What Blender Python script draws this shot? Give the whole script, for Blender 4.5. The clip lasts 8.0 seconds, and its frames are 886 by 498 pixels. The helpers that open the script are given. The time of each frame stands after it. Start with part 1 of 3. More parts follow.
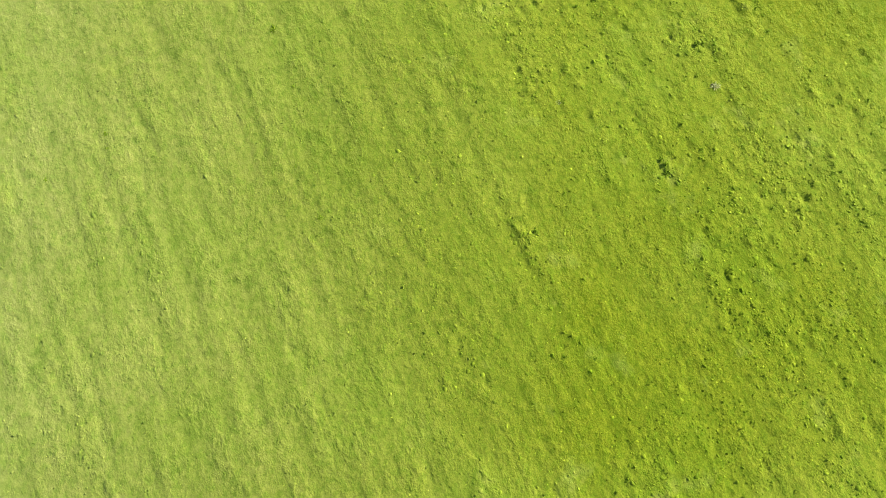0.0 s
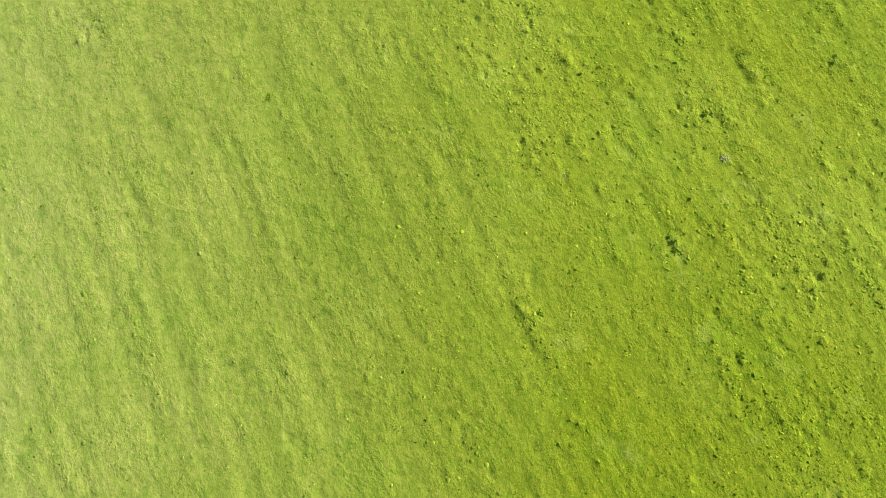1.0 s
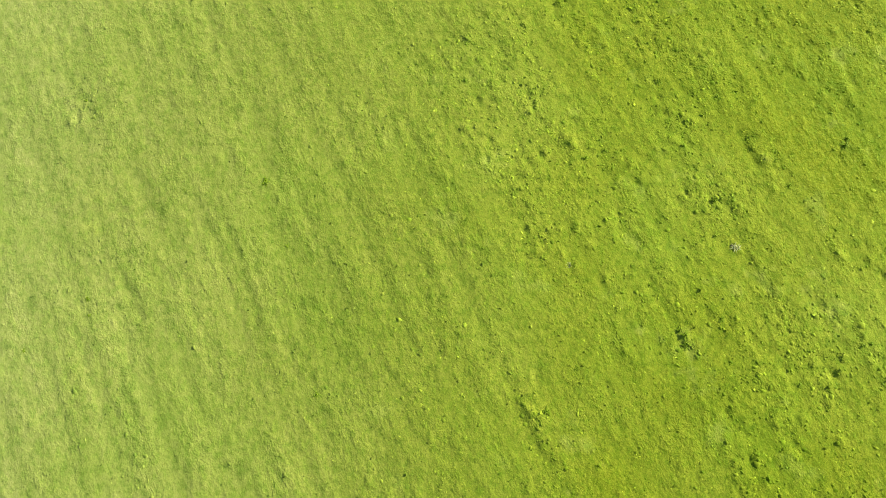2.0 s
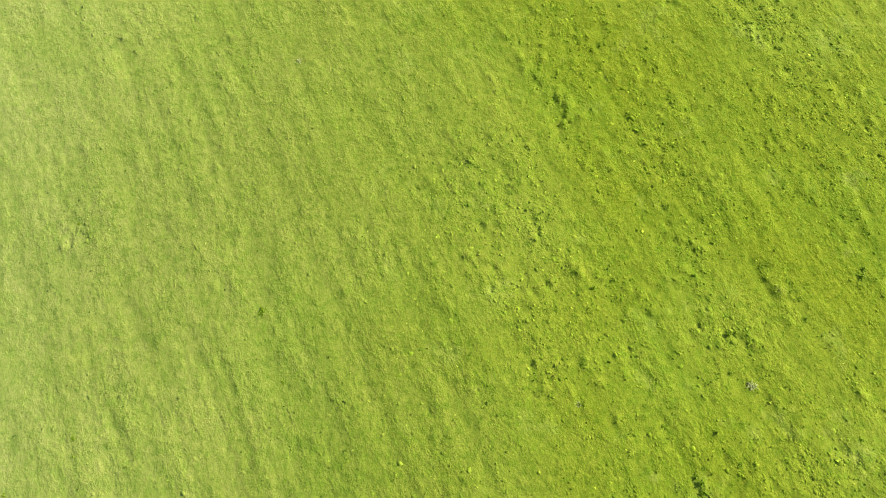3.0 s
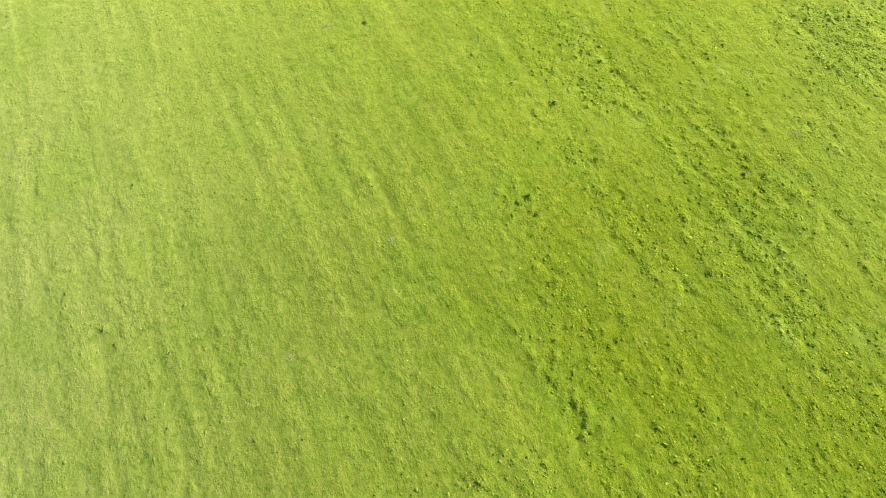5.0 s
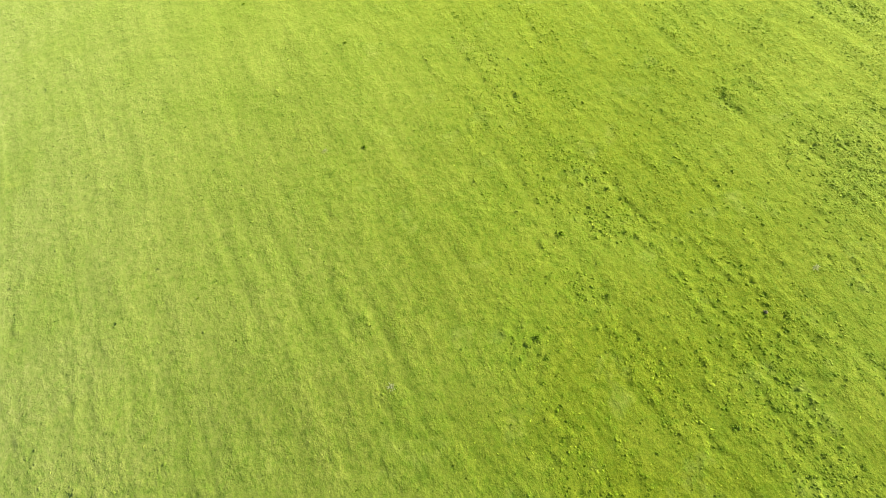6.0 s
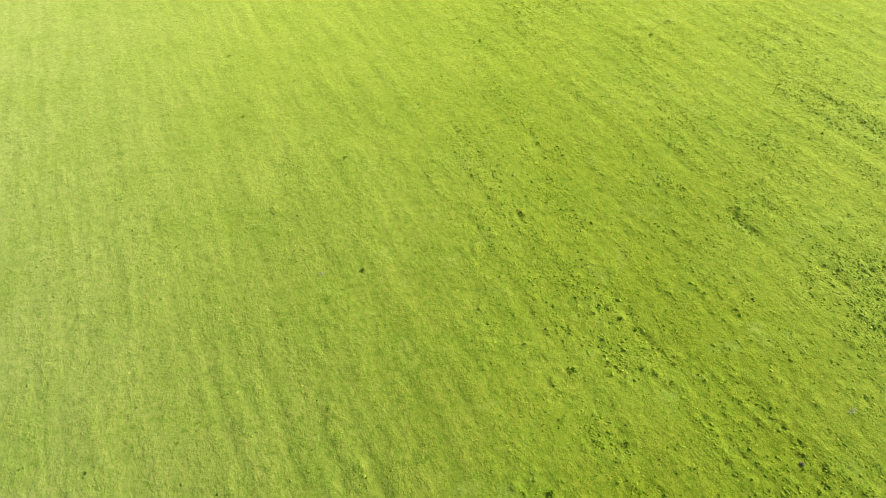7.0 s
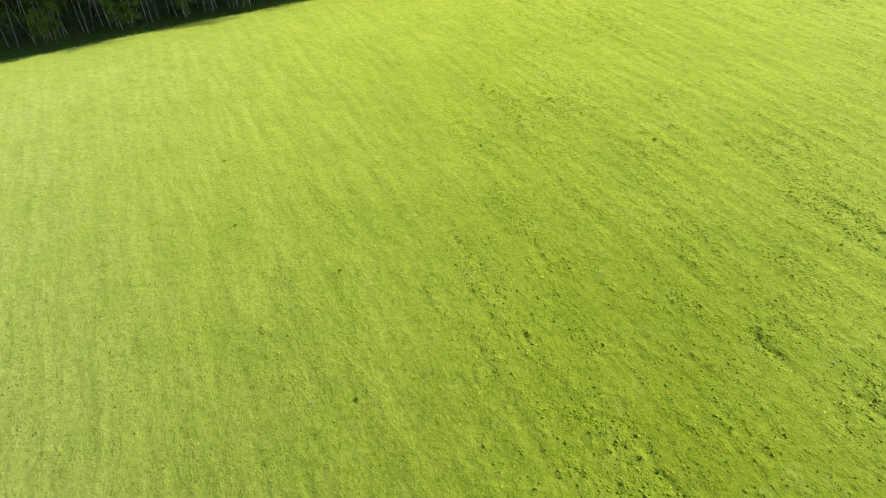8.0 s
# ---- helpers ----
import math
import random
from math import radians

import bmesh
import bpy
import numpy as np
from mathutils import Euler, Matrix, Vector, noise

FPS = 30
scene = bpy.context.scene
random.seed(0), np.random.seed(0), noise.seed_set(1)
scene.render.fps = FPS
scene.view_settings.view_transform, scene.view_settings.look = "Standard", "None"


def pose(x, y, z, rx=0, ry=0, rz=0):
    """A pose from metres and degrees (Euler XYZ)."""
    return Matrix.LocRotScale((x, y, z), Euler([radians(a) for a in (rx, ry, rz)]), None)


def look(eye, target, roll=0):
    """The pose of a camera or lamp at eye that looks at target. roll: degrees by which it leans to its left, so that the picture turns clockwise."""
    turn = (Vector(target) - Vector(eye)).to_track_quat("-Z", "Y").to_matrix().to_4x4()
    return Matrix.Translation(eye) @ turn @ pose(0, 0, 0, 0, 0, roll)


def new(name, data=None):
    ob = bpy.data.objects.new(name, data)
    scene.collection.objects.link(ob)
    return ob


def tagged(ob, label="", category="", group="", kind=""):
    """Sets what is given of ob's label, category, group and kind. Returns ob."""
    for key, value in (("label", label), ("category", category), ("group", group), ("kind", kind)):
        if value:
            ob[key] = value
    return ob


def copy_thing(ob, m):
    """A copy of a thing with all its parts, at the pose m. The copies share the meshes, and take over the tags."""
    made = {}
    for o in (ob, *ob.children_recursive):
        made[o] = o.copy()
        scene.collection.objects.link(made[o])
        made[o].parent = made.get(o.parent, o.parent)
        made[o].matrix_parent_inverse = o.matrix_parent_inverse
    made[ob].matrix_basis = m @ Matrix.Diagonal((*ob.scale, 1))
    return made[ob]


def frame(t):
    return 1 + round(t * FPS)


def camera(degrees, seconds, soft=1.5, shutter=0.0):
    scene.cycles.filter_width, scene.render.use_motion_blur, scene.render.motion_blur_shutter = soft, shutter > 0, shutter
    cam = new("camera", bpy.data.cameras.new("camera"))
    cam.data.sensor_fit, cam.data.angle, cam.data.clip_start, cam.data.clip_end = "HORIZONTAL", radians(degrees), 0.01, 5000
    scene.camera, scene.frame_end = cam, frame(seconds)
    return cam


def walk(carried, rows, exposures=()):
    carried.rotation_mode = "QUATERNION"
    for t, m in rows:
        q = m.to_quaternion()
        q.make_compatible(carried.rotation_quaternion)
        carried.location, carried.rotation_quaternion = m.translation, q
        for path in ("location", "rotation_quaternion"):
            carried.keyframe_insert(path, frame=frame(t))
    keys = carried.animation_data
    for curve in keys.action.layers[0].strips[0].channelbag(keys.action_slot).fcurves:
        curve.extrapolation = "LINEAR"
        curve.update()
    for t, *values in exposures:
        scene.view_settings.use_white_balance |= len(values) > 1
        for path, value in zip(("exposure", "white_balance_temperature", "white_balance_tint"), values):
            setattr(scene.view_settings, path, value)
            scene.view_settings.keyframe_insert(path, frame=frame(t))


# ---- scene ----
cam = camera(66.0, 8.0, soft=1.0)
PATH = [
    (0, (-0.108, 2.562, 49.743), (-0.195, 3.052, 47.806), -10.6),
    (0.5, (-0.201, 5.665, 49.719), (-0.285, 6.155, 47.782), -10.5),
    (1, (-0.29, 8.747, 49.679), (-0.374, 9.237, 47.742), -10.5),
    (1.2, (-0.317, 10.006, 49.673), (-0.399, 10.496, 47.735), -10.5),
    (2.3, (-0.433, 17.203, 49.721), (-0.515, 17.743, 47.797), -9.8),
    (2.5, (-0.454, 18.589, 49.732), (-0.535, 19.152, 47.814), -9.5),
    (3, (-0.491, 22.11, 49.785), (-0.571, 22.747, 47.891), -8.4),
    (3.5, (-0.533, 25.359, 49.757), (-0.61, 26.103, 47.902), -7.4),
    (4, (-0.511, 28.602, 49.771), (-0.587, 29.45, 47.961), -6.7),
    (4.5, (-0.493, 31.848, 49.786), (-0.567, 32.796, 48.027), -6.2),
    (4.7, (-0.517, 33.154, 49.795), (-0.588, 34.141, 48.058), -5.9),
    (5.8, (-0.897, 40.415, 49.879), (-0.948, 41.61, 48.276), -4.8),
    (6, (-0.956, 41.695, 49.893), (-1.003, 42.927, 48.317), -4.6),
    (6.5, (-1.053, 44.808, 49.922), (-1.094, 46.13, 48.421), -4.3),
    (7, (-1.111, 47.871, 49.889), (-1.145, 49.278, 48.469), -3.9),
    (7.5, (-1.107, 50.959, 49.813), (-1.134, 52.449, 48.478), -3.7),
    (8, (-1.034, 53.975, 49.785), (-1.055, 55.539, 48.539), -3.6),
]
walk(cam, [(t, look(eye, target, roll)) for t, eye, target, roll in PATH],
     exposures=[(0, 1.20), (4, 1.23), (6, 1.18), (8, 0.96)])

# ---- light: low morning sun from the right and ahead, clear sky ----
SUN_AZ, SUN_EL = 26.5, 22.5          # degrees from +x towards +y; above the ground
sun_way = Vector((math.cos(radians(SUN_EL)) * math.cos(radians(SUN_AZ)),
                  math.cos(radians(SUN_EL)) * math.sin(radians(SUN_AZ)), math.sin(radians(SUN_EL))))
sun = new("sun", bpy.data.lights.new("sun", "SUN"))
sun.data.energy, sun.data.angle, sun.data.color = 5.0, radians(0.5), (1.0, 0.935, 0.76)
sun.matrix_world = look(tuple(sun_way * 300), (0, 0, 0))
world = bpy.data.worlds.new("sky")
scene.world = world
world.use_nodes = True
sky = world.node_tree.nodes.new("ShaderNodeTexSky")
sky.sky_type, sky.sun_disc = "NISHITA", False
sky.dust_density, sky.ozone_density = 1.5, 0.8
sky.sun_elevation, sky.sun_rotation = radians(SUN_EL), radians(90 - SUN_AZ)
world.node_tree.nodes["Background"].inputs["Strength"].default_value = 0.09
world.node_tree.links.new(sky.outputs["Color"], world.node_tree.nodes["Background"].inputs["Color"])

# ---- plan ----
ROW_DIR = radians(23.0)              # the drill rows run this far from +y towards -x
EDGE = Vector((-86.0, 188.5))        # foot of the wood's edge
EDGE_DIR = radians(24.5)
EU = Vector((math.cos(EDGE_DIR), math.sin(EDGE_DIR)))
EN = Vector((-math.sin(EDGE_DIR), math.cos(EDGE_DIR)))


def wood_place(s, d):
    """s metres along the wood's edge, d metres into the wood."""
    p = EDGE + EU * s + EN * d
    return p.x, p.y


def hash2(ix, iy, seed):
    v = np.sin(ix * 127.1 + iy * 311.7 + seed * 74.7) * 43758.5453
    return v - np.floor(v)


def vnoise(x, y, seed=0):
    """Smooth value noise, 0 to 1, one cell a unit."""
    ix, iy = np.floor(x), np.floor(y)
    fx, fy = x - ix, y - iy
    fx, fy = fx * fx * (3 - 2 * fx), fy * fy * (3 - 2 * fy)
    a, b = hash2(ix, iy, seed), hash2(ix + 1, iy, seed)
    c, d = hash2(ix, iy + 1, seed), hash2(ix + 1, iy + 1, seed)
    return (a * (1 - fx) + b * fx) * (1 - fy) + (c * (1 - fx) + d * fx) * fy


def along_rows(x, y):
    """Across and along the drill rows."""
    c, s = math.cos(ROW_DIR), math.sin(ROW_DIR)
    return x * c + y * s, -x * s + y * c


def rough_ground(x, y):
    """1 where the sward is trodden into hummocks, 0 where it is even."""
    side = np.clip((x + 7 + 8 * (vnoise(x / 17, y / 23, 5) - 0.5)) / 16, 0, 1)
    return side * (0.4 + 0.6 * np.clip(2.0 * vnoise(x / 9, y / 11, 6) - 0.4, 0, 1))


# old wheel ruts in the sward, from end to end
RUTS = [(10.3, 31.7, 11.9, 28.2, 1.0), (12.3, 26.4, 15.1, 19.8, 0.9), (-19.6, 31.6, -16.3, 23.0, 0.6), (-11.5, 23.3, -10.3, 20.5, 0.7),
        (-27.2, 27.0, -25.3, 23.2, 0.8), (17.4, 51.0, 18.1, 49.1, 1.0), (20.3, 37.7, 21.8, 33.8, 1.0), (19.7, 24.9, 20.7, 22.1, 0.9),
        (28.7, 44.3, 29.8, 40.8, 1.0), (28.0, 100.9, 29.9, 95.9, 2.4), (13.3, 91.0, 15.7, 84.3, 1.2), (24.2, 73.7, 25.7, 69.4, 1.2),
        (33.9, 93.0, 36.0, 88.6, 1.5), (-14.8, 88.8, -13.3, 84.2, 1.0), (-15.1, 10.8, -13.4, 6.9, 1.0), (-34.8, 70.0, -33.0, 66.0, 1.0)]


def ruts(x, y):
    """How deep the ruts are at each place."""
    h = np.zeros(np.shape(x))
    for x0, y0, x1, y1, deep in RUTS:
        near = np.nonzero((x > min(x0, x1) - 2) & (x < max(x0, x1) + 2) & (y > y1 - 2) & (y < y0 + 2))
        px, py = x[near], y[near]
        long = math.hypot(x1 - x0, y1 - y0)
        ux, uy = (x1 - x0) / long, (y1 - y0) / long
        along = (px - x0) * ux + (py - y0) * uy
        off = (px - x0) * -uy + (py - y0) * ux + 0.5 * (vnoise(along / 1.3, along * 0, 18) - 0.5)
        ends = np.clip(along + 0.8, 0, 1) * np.clip(long + 0.8 - along, 0, 1)
        h[near] += deep * ends * (0.02 + 0.085 * vnoise(along / 0.9, along * 0, 19)) * np.exp(-(off / (0.24 + 0.07 * deep)) ** 2)
    return h


# where the sward is lumpier than round about: place and reach
LUMPY = [(5.6, 70.0, 2.4), (28.6, 99.5, 2.2), (32.6, 101.8, 3.0), (14.4, 86.2, 4.0), (17.0, 82.5, 3.0), (4.4, 16.5, 0.9), (14.6, 21.2, 2.2),
         (36.0, 86.0, 3.5), (24.0, 58.4, 1.8), (-16.4, 34.3, 0.8), (-21.5, 58.0, 1.6), (17.2, 32.0, 1.4), (12.4, 82.2, 2.5), (9.5, 75.0, 2.0),
         (17.0, 39.0, 1.6), (18.6, 32.1, 2.0), (23.0, 35.0, 1.0), (21.8, 36.3, 0.9), (-31.5, 41.5, 1.8), (-24.4, 41.8, 1.6), (-31.0, 60.3, 2.0), (-32.5, 41.7, 2.0),
         (21.7, 21.9, 2.0), (25.8, 21.0, 2.0), (22.6, 9.0, 2.0), (-31.9, 1.2, 2.0), (22.6, 62.8, 2.5), (39.2, 90.7, 3.0), (33.4, 92.5, 3.0),
         (11.3, 92.0, 3.0), (-20.4, 112.9, 1.6), (-15.2, 125.7, 1.6)]


def lumpiness(x, y):
    """0 where the turf lies smooth, 1 where it is all lumps: in drifts along the rows."""
    p, q = along_rows(x, y)
    drift = np.clip(2.4 * (0.55 * vnoise(p / 0.8, q / 13.0, 9) + 0.45 * vnoise(p / 2.6, q / 9.0, 16)) - 0.8, 0, 1) * (0.4 + 0.6 * vnoise(x / 6.5, y / 6.5, 10))
    k = 0.10 + 0.36 * drift + rough_ground(x, y) * (0.16 + 0.62 * drift)
    for sx, sy, reach in LUMPY:
        near = np.abs(x - sx) + np.abs(y - sy) < reach * 4
        k[near] += 0.42 * np.exp(-((x[near] - sx) ** 2 + (y[near] - sy) ** 2) / reach ** 2)
    return np.clip(k, 0, 1)


def domes(x, y, cell, seed, chance, tall):
    """Rounded lumps strewn one to a cell at most, a little longer along the rows."""
    p, q = along_rows(x, y)
    p, q = p / cell, q / cell * 0.78
    ip, iq = np.floor(p), np.floor(q)
    best = np.zeros(np.shape(x))
    for i in (-1, 0, 1):
        for j in (-1, 0, 1):
            a, b = ip + i, iq + j
            there = np.clip((chance - hash2(a, b, seed)) * 5, 0, 1)
            r = 0.26 + 0.34 * hash2(a, b, seed + 1)
            d2 = ((p - a - hash2(a, b, seed + 2)) ** 2 + (q - b - hash2(a, b, seed + 3)) ** 2) / (r * r)
            best = np.maximum(best, there * r * 2 * (0.5 + 0.7 * hash2(a, b, seed + 4)) * np.clip(1 - d2, 0, 1) ** 1.4)
    return best * tall


def relief(x, y):
    """The ground's height: gentle swells, worn drill rows, lumps of turf and the hoof prints between them."""
    x, y = np.asarray(x, float), np.asarray(y, float)
    p, q = along_rows(x, y)
    near = np.clip(1.4 - np.hypot(x, y - 90) / 400, 0, 1)
    h = 0.5 * (vnoise(x / 31, y / 37, 1) - 0.5)
    k = lumpiness(x, y)
    h = h + near * (0.05 * (vnoise(p / 1.1, q / 14.0, 2) - 0.5) + 0.03 * (vnoise(p / 0.6, q / 8.0, 20) - 0.5))
    h = h + near * (0.035 + 0.04 * k) * (vnoise(x / 1.1, y / 1.1, 3) - 0.5)
    h = h + near * (0.03 + 0.03 * k) * (vnoise(p / 0.36, q / 0.5, 7) - 0.5)
    h = h + near * domes(x, y, 0.80, 70, 0.7 * k, 0.085)
    h = h - near * domes(x, y, 0.62, 80, 0.55 * k, 0.085)
    return h - ruts(x, y)


def height_at(x, y):
    return float(relief(np.array([x]), np.array([y]))[0])


# ---- materials ----
def shader(name):
    mat = bpy.data.materials.new(name)
    mat.use_nodes = True
    nodes, links = mat.node_tree.nodes, mat.node_tree.links
    return mat, nodes, links, nodes["Principled BSDF"]


def add(nodes, kind, **values):
    n = nodes.new(kind)
    for key, value in values.items():
        n.inputs[key.replace("_", " ")].default_value = value
    return n


def ramp(nodes, links, source, stops):
    n = nodes.new("ShaderNodeValToRGB")
    while len(n.color_ramp.elements) < len(stops):
        n.color_ramp.elements.new(0.5)
    for e, (at, colour) in zip(n.color_ramp.elements, stops):
        e.position, e.color = at, (*colour, 1)
    links.new(source, n.inputs["Fac"])
    return n.outputs["Color"]


def blend(nodes, links, factor, a, b, how="MIX"):
    n = nodes.new("ShaderNodeMix")
    n.data_type, n.blend_type = "RGBA", how
    for socket, value in ((n.inputs[0], factor), (n.inputs[6], a), (n.inputs[7], b)):
        if isinstance(value, (int, float)):
            socket.default_value = value
        elif isinstance(value, tuple):
            socket.default_value = (*value, 1)
        else:
            links.new(value, socket)
    return n.outputs[2]


def ground_noise(nodes, links, scale, detail=3.0, turn=None, stretch=(1, 1, 1), rough=0.55):
    """Noise laid over the ground in metres, turned into the rows where turn is given."""
    geo, m = nodes.new("ShaderNodeNewGeometry"), nodes.new("ShaderNodeMapping")
    m.vector_type = "TEXTURE"
    if turn is not None:
        m.inputs["Rotation"].default_value = (0, 0, turn)
    m.inputs["Scale"].default_value = [1 / v for v in stretch]
    links.new(geo.outputs["Position"], m.inputs["Vector"])
    n = add(nodes, "ShaderNodeTexNoise", Scale=scale, Detail=detail, Roughness=rough)
    links.new(m.outputs["Vector"], n.inputs["Vector"])
    return n.outputs["Fac"]


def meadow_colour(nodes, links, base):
    """Patches of paler, yellower and richer grass, streaks along the rows, over a base colour; backscatter and haze
    tinted in by place.
    """
    patches = ramp(nodes, links, ground_noise(nodes, links, 0.035, 3.0), [(0.42, (0, 0, 0)), (0.62, (1, 1, 1))])
    pale = blend(nodes, links, 0.35, base, (0.25, 0.31, 0.040))
    c = blend(nodes, links, patches, base, pale)
    # paler towards -x: backscatter of the low sun and veiling glare put into the colour
    geo, sep, west_glow = nodes.new("ShaderNodeNewGeometry"), nodes.new("ShaderNodeSeparateXYZ"), nodes.new("ShaderNodeMapRange")
    west_glow.inputs["From Min"].default_value, west_glow.inputs["From Max"].default_value = 8.0, -34.0
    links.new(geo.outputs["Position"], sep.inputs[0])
    links.new(sep.outputs["X"], west_glow.inputs["Value"])
    c = blend(nodes, links, west_glow.outputs["Result"], c, blend(nodes, links, 0.55, c, (0.245, 0.285, 0.086)))
    # far -x whitened once more: haze and backscatter painted as a greyer tint
    far_west_haze = nodes.new("ShaderNodeMapRange")
    far_west_haze.inputs["From Min"].default_value, far_west_haze.inputs["From Max"].default_value = -30.0, -75.0
    links.new(sep.outputs["X"], far_west_haze.inputs["Value"])
    # brighter with distance: the glow of lit blade tips at grazing view, as colour
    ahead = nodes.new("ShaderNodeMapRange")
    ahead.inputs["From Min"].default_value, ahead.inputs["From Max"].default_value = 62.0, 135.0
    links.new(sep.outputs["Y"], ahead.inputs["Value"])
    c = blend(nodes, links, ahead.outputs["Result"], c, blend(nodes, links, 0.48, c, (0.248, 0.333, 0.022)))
    c = blend(nodes, links, far_west_haze.outputs["Result"], c, blend(nodes, links, 0.55, c, (0.225, 0.26, 0.115)))
    lush = ramp(nodes, links, ground_noise(nodes, links, 0.11, 3.0), [(0.46, (0, 0, 0)), (0.64, (1, 1, 1))])
    c = blend(nodes, links, lush, c, blend(nodes, links, 0.25, c, (0.12, 0.215, 0.010)))
    worn = ramp(nodes, links, ground_noise(nodes, links, 0.22, 4.0, None, (1, 1, 1), 0.65), [(0.58, (0, 0, 0)), (0.72, (1, 1, 1))])
    c = blend(nodes, links, worn, c, blend(nodes, links, 0.5, c, (0.26, 0.305, 0.055)))
    streak = ramp(nodes, links, ground_noise(nodes, links, 0.65, 4.0, ROW_DIR, (1, 0.08, 1)), [(0.36, (0.82, 0.86, 0.78)), (0.62, (1.06, 1.04, 1.08))])
    c = blend(nodes, links, 0.8, c, streak, "MULTIPLY")
    spots = ramp(nodes, links, ground_noise(nodes, links, 0.75, 4.0), [(0.32, (0.76, 0.83, 0.74)), (0.45, (1, 1, 1)), (0.62, (1, 1, 1)), (0.74, (1.12, 1.06, 1.2))])
    c = blend(nodes, links, 0.85, c, spots, "MULTIPLY")
    mottle = ramp(nodes, links, ground_noise(nodes, links, 2.2, 3.0, None, (1, 0.8, 1), 0.6), [(0.36, (0.80, 0.90, 0.75)), (0.5, (1, 1, 1)), (0.66, (1.14, 1.07, 1.25))])
    c = blend(nodes, links, 1.0, c, mottle, "MULTIPLY")
    fibre = ramp(nodes, links, ground_noise(nodes, links, 13.0, 2.0, None, (1, 0.42, 1), 0.6), [(0.32, (0.72, 0.78, 0.70)), (0.68, (1.22, 1.18, 1.25))])
    return blend(nodes, links, 0.62, c, fibre, "MULTIPLY")


def leaf_shader(name, dark, mid, light, through_colour, share=0.35, meadow=False, rough=0.55, patchy=0.0):
    """Leaves: each one a little different, letting part of the light through."""
    mat, nodes, links, bsdf = shader(name)
    geo = nodes.new("ShaderNodeNewGeometry")
    stops = [(0.0, dark), (0.5, mid), (1.0, light)]
    if meadow:
        stops = [(0.0, dark), (0.45, mid), (0.82, light), (1.0, tuple(1.35 * v for v in light))]
    vary = ground_noise(nodes, links, patchy, 2.0) if patchy else geo.outputs["Random Per Island"]
    c = ramp(nodes, links, vary, [(0.3 + 0.4 * at, v) for at, v in stops] if patchy else stops)
    if meadow:
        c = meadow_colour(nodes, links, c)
    bsdf.inputs["Roughness"].default_value = rough
    bsdf.inputs["Specular IOR Level"].default_value = 0.03
    links.new(c, bsdf.inputs["Base Color"])
    tr, mix = nodes.new("ShaderNodeBsdfTranslucent"), nodes.new("ShaderNodeMixShader")
    links.new(blend(nodes, links, 1.0, c, through_colour, "MULTIPLY"), tr.inputs["Color"])
    mix.inputs[0].default_value = share
    links.new(bsdf.outputs[0], mix.inputs[1])
    links.new(tr.outputs[0], mix.inputs[2])
    links.new(mix.outputs[0], nodes["Material Output"].inputs["Surface"])
    return mat


